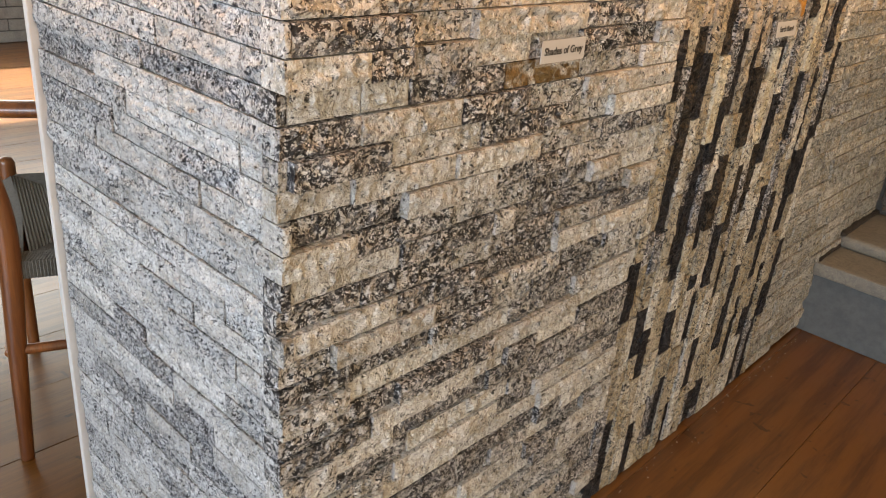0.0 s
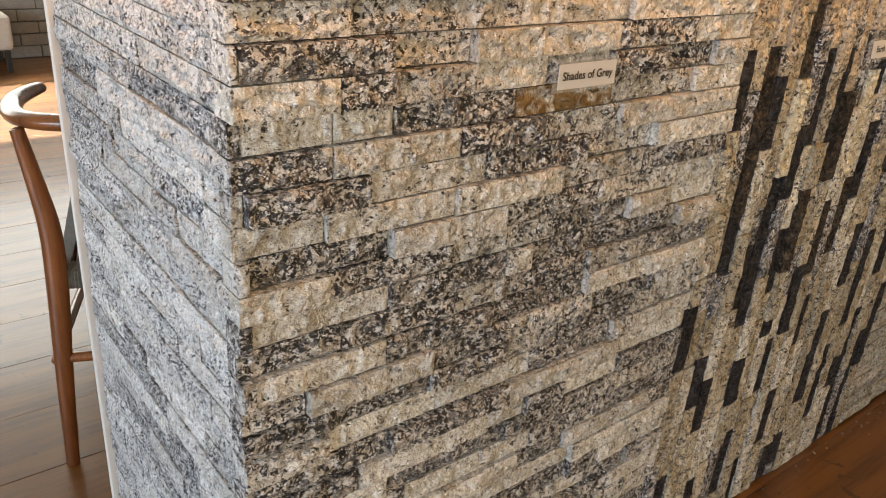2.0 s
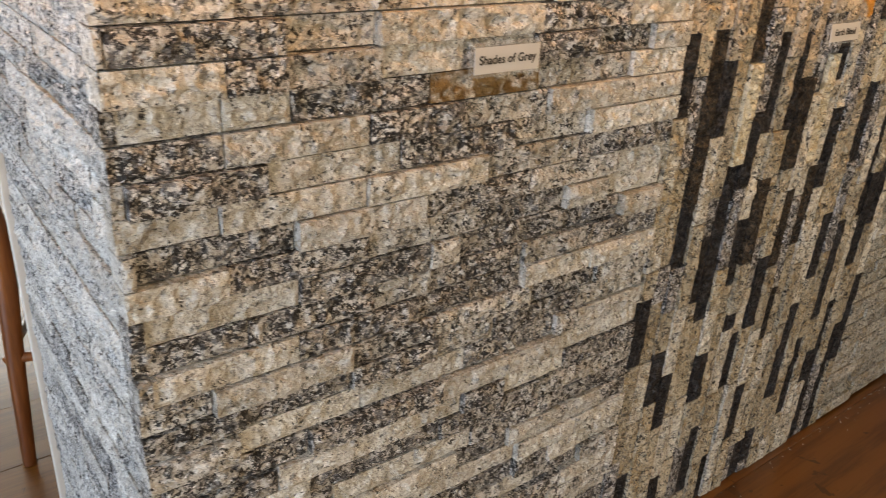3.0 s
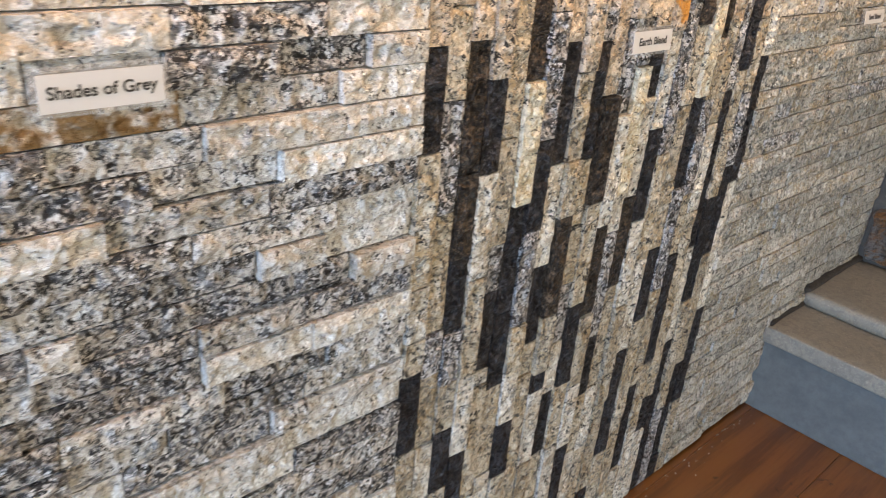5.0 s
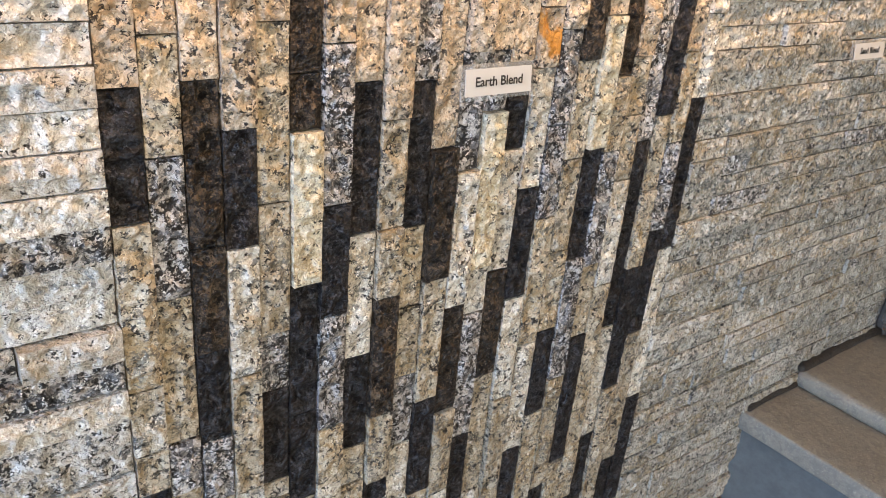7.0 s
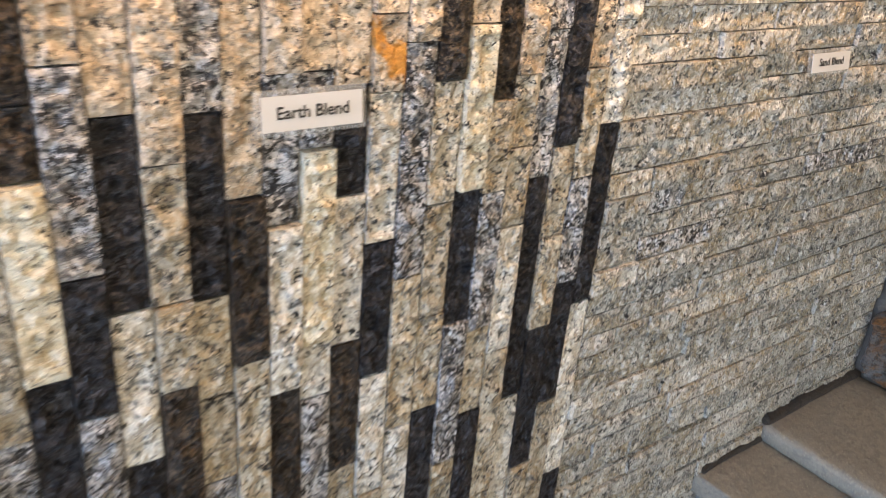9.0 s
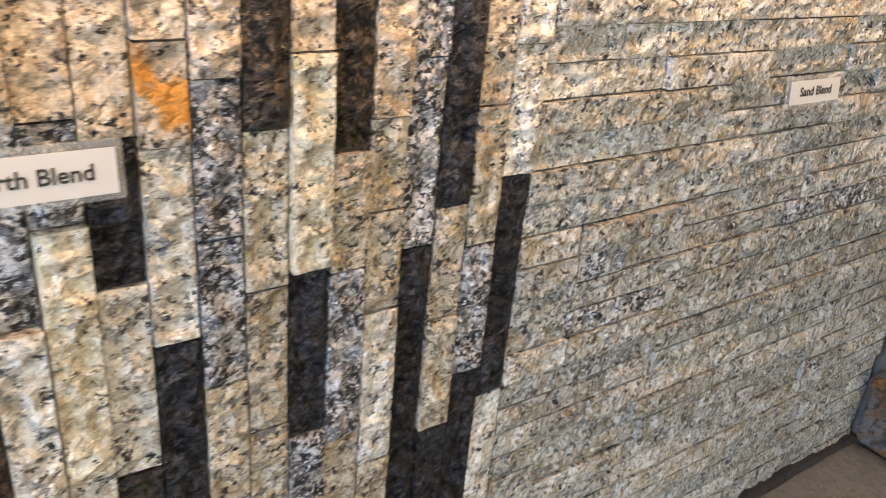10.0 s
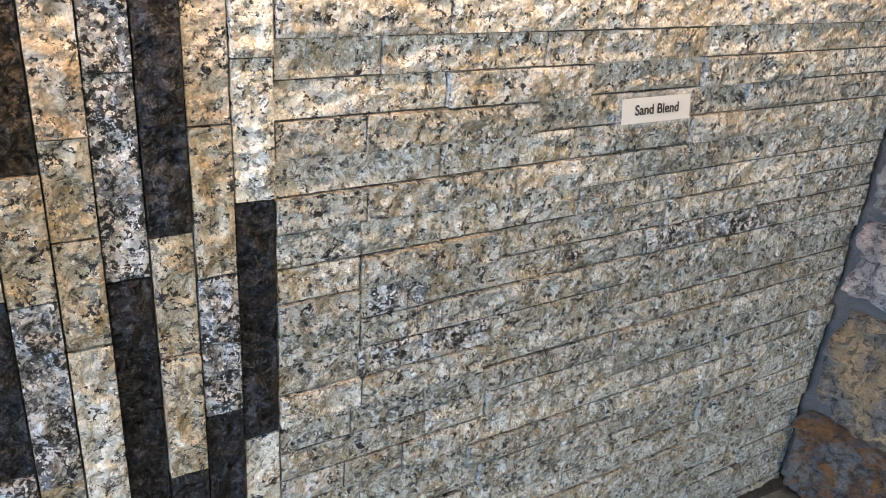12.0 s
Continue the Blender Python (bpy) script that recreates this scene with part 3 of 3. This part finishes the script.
# ---- chair ----
def tube(points, radii, mat, name, parent, label="", flat=1.0, sides=14):
    """A round bar along smoothed points, with a radius at each; flat squeezes it in height."""
    pts, rad = [Vector(p) for p in points], list(radii)
    for _ in range(3):
        p2, r2 = [pts[0]], [rad[0]]
        for i in range(len(pts) - 1):
            p2 += [pts[i].lerp(pts[i + 1], 0.25), pts[i].lerp(pts[i + 1], 0.75)]
            r2 += [rad[i] * 0.75 + rad[i + 1] * 0.25, rad[i] * 0.25 + rad[i + 1] * 0.75]
        pts, rad = p2 + [pts[-1]], r2 + [rad[-1]]
    verts, faces = [], []
    for i, p in enumerate(pts):
        d = (pts[min(i + 1, len(pts) - 1)] - pts[max(i - 1, 0)]).normalized()
        a = d.cross(Vector((0, 0, 1))) if abs(d.z) < 0.95 else d.cross(Vector((0, 1, 0)))
        a.normalize()
        b = d.cross(a) * flat
        for s in range(sides):
            t = 2 * math.pi * s / sides
            verts.append(p + rad[i] * (math.cos(t) * a + math.sin(t) * b))
    n = len(pts)
    for i in range(n - 1):
        for s in range(sides):
            faces.append((i * sides + s, i * sides + (s + 1) % sides, (i + 1) * sides + (s + 1) % sides, (i + 1) * sides + s))
    faces += [tuple(range(sides))[::-1], tuple((n - 1) * sides + s for s in range(sides))]
    return mesh_ob(name, [tuple(v) for v in verts], faces, mat, parent, label, True)


# built with its back legs at x = -0.235 and 0.235, y = 0 and its front towards +y
chair = tagged(empty("chair", -1.534, 0.439, 0), "dark red-brown wooden chair with a woven cord seat", "chair")
for s, name in ((-1, "back_leg"), (1, "back_leg")):
    tube([(0.235 * s, 0, 0), (0.224 * s, 0, 0.25), (0.211 * s, 0.004, 0.46), (0.209 * s, 0.002, 0.57), (0.222 * s, 0, 0.66), (0.240 * s, 0, 0.77)], (0.014, 0.018, 0.022, 0.021, 0.017, 0.013), CHAIR_WOOD, name, chair)
    tube([(0.228 * s, 0.485, 0), (0.230 * s, 0.485, 0.3), (0.230 * s, 0.485, 0.505), (0.230 * s, 0.485, 0.525), (0.230 * s, 0.485, 0.530)], (0.014, 0.018, 0.020, 0.017, 0.004), CHAIR_WOOD, "front_leg", chair)
    tube([(0.237 * s, 0.0, 0.27), (0.236 * s, 0.23, 0.255), (0.229 * s, 0.485, 0.24)], (0.009, 0.012, 0.009), CHAIR_WOOD, "side_stretcher", chair)
    tube([(0.19 * s, 0.01, 0.458), (0.228 * s, 0.485, 0.458)], (0.015, 0.015), CHAIR_WOOD, "seat_rail", chair)
tube([(-0.237, 0, 0.275), (0.237, 0, 0.275)], (0.011, 0.011), CHAIR_WOOD, "back_stretcher", chair)
tube([(-0.229, 0.485, 0.30), (0.229, 0.485, 0.30)], (0.011, 0.011), CHAIR_WOOD, "front_stretcher", chair)
half_rail = [(0.0, -0.075, 0.80), (0.08, -0.065, 0.797), (0.15, -0.035, 0.79), (0.205, -0.005, 0.785), (0.245, 0.04, 0.78), (0.272, 0.11, 0.778), (0.275, 0.19, 0.778), (0.245, 0.275, 0.778)]
rail = [(-x, y, z) for x, y, z in half_rail[:0:-1]] + half_rail
tube(rail, [0.016] + [0.021] * (len(rail) - 2) + [0.016], CHAIR_WOOD, "top_rail", chair, "bent wooden top rail", 0.75)
seat = bmesh.new()
cords = 58
for half, (p0, p1, q0, q1) in enumerate((((-0.175, 0.015), (0.175, 0.015), (0, 0.235), (0, 0.235)), ((-0.222, 0.480), (0.222, 0.480), (0, 0.235), (0, 0.235)), ((-0.175, 0.015), (-0.222, 0.480), (0, 0.235), (0, 0.235)), ((0.175, 0.015), (0.222, 0.480), (0, 0.235), (0, 0.235)))):
    n = cords // 2
    for i in range(n):
        f0, f1 = i / n, (i + 1) / n
        a0, a1 = Vector(p0).lerp(Vector(q0), f0), Vector(p1).lerp(Vector(q1), f0)
        b0, b1 = Vector(p0).lerp(Vector(q0), f1), Vector(p1).lerp(Vector(q1), f1)
        sag = lambda f: 0.484 - 0.018 * f
        up = 0.0035
        v = [seat.verts.new((p.x, p.y, z)) for p, z in ((a0, sag(f0)), (a1, sag(f0)), (a1.lerp(b1, 0.5), sag(f0) + up), (a0.lerp(b0, 0.5), sag(f0) + up), (b1, sag(f1)), (b0, sag(f1)))]
        seat.faces.new((v[0], v[1], v[2], v[3]))
        seat.faces.new((v[3], v[2], v[4], v[5]))
edge = [(-0.205, 0.0), (0.205, 0.0), (0.243, 0.497), (-0.243, 0.497)]
for i in range(4):
    a, b = Vector(edge[i]), Vector(edge[(i + 1) % 4])
    for j in range(64):
        p, q2 = a.lerp(b, j / 64), a.lerp(b, (j + 1) / 64)
        m2 = p.lerp(q2, 0.5)
        inward = (Vector((0, 0.235)) - m2).normalized()
        m2 = m2 - inward * 0.003
        for e, f in ((p, m2), (m2, q2)):
            ie, jf = e + inward * 0.03, f + inward * 0.03
            v = [seat.verts.new(c) for c in ((e.x, e.y, 0.437), (f.x, f.y, 0.437), (f.x, f.y, 0.475), (e.x, e.y, 0.475), (jf.x, jf.y, 0.487), (ie.x, ie.y, 0.487))]
            seat.faces.new((v[0], v[1], v[2], v[3]))
            seat.faces.new((v[3], v[2], v[4], v[5]))
under = [seat.verts.new((x, y, 0.438)) for x, y in edge]
seat.faces.new(under[::-1])
bmesh.ops.recalc_face_normals(seat, faces=seat.faces[:])
part("seat", seat, CORD, chair, "dark grey-brown woven paper cord seat")
splat = box(-0.02, 0.02, -0.012, 0.0, 0.43, 0.60, 0.003)
part("back_splat", splat, CHAIR_WOOD, chair)
for s in (-1, 1):
    tube([(0.0, -0.006, 0.58), (0.03 * s, -0.03, 0.66), (0.09 * s, -0.062, 0.785)], (0.014, 0.012, 0.010), CHAIR_WOOD, "splat_arm", chair)
# turned so that the back faces the partition's end
TURN_CHAIR = math.degrees(math.atan2(0.181, -0.446)) - 90
chair.matrix_basis = pose(-1.534, 0.439, 0, 0, 0, TURN_CHAIR) @ pose(0.235, 0, 0)

# ---- stool by the brick wall ----
stool = tagged(empty("stool", -5.5, 0.93, 0), "off-white upholstered stool with dark legs by the wall", "stool")
part("cushion", box(-0.18, 0.18, -0.2, 0.2, 0.13, 0.34, 0.03, 3), CLOTH, stool)
for sx in (-1, 1):
    for sy in (-1, 1):
        part("leg", box(sx * 0.16 - 0.015, sx * 0.16 + 0.015, sy * 0.16 - 0.015, sy * 0.16 + 0.015, 0, 0.13, 0.003), DARK_METAL, stool)

# ---- brickwork low on the west wall ----
brickwork = tagged(part("brick_facing", box(-5.745, -5.725, 0.3, 2.9, 0, 0.62), JOINT), "whitewashed brick facing low on the outer wall", "wall", kind="structure")
brick_mesh = box(-0.012, 0.010, -0.1145, 0.1145, -0.0352, 0.0352, 0.004, 1)
first = part("brick", brick_mesh, WHITEWASH, brickwork)
for row in range(8):
    for col in range(11):
        ob = first if row == col == 0 else new("brick", first.data)
        ob.parent = brickwork
        ob.matrix_basis = pose(-5.722 + rnd.uniform(-0.003, 0.003), 0.415 + col * 0.236 - (0.118 if row % 2 else 0) + 0.118, 0.038 + row * 0.077, 0, 0, rnd.uniform(-0.6, 0.6))

# ---- floor planks ----
plank_mesh = {}
for i in range(42):
    x = -5.7387 + 0.2333 * i
    y = -4.18 - rnd.uniform(0, 1.6)
    while y < 3.2:
        length = rnd.choice((1.6, 2.0, 2.4))
        y0, y1 = max(y, -4.18), min(y + length, 3.2)
        if y1 - y0 > 0.1:
            key = round(y1 - y0, 2)
            if key not in plank_mesh:
                me = bpy.data.meshes.new("plank")
                g = box(-0.1163, 0.1163, -key / 2 + 0.0002, key / 2 - 0.0002, -0.018, 0, 0.0009, 1)
                g.to_mesh(me)
                g.free()
                me.materials.append(FLOOR_WOOD)
                plank_mesh[key] = me
            ob = new("plank", plank_mesh[key])
            ob.parent = floor
            ob.location = (x + 0.11665, (y0 + y1) / 2, rnd.uniform(-0.0004, 0.0004))
        y += length

# ---- stone grit along the wall's foot ----
grit_verts, grit_faces = [], []
for i in range(110):
    y = rnd.uniform(0.5, 2.5)
    x = WALL_X + 0.03 + abs(rnd.gauss(0, 0.018))
    r = rnd.uniform(0.0006, 0.0020)
    n = len(grit_verts)
    grit_verts += [(x + r * rnd.uniform(0.6, 1.4) * a, y + r * rnd.uniform(0.6, 1.4) * b, max(0.0, r * c)) for a, b, c in ((-1, -1, 0), (1, -1, 0), (1, 1, 0), (-1, 1, 0), (0, 0, 1.3))]
    grit_faces += [(n, n + 1, n + 4), (n + 1, n + 2, n + 4), (n + 2, n + 3, n + 4), (n + 3, n, n + 4)]
tagged(mesh_ob("stone_grit", grit_verts, grit_faces, STONE["eL"]), "pale stone grit scattered on the floor by the wall", "grit", kind="stuff")
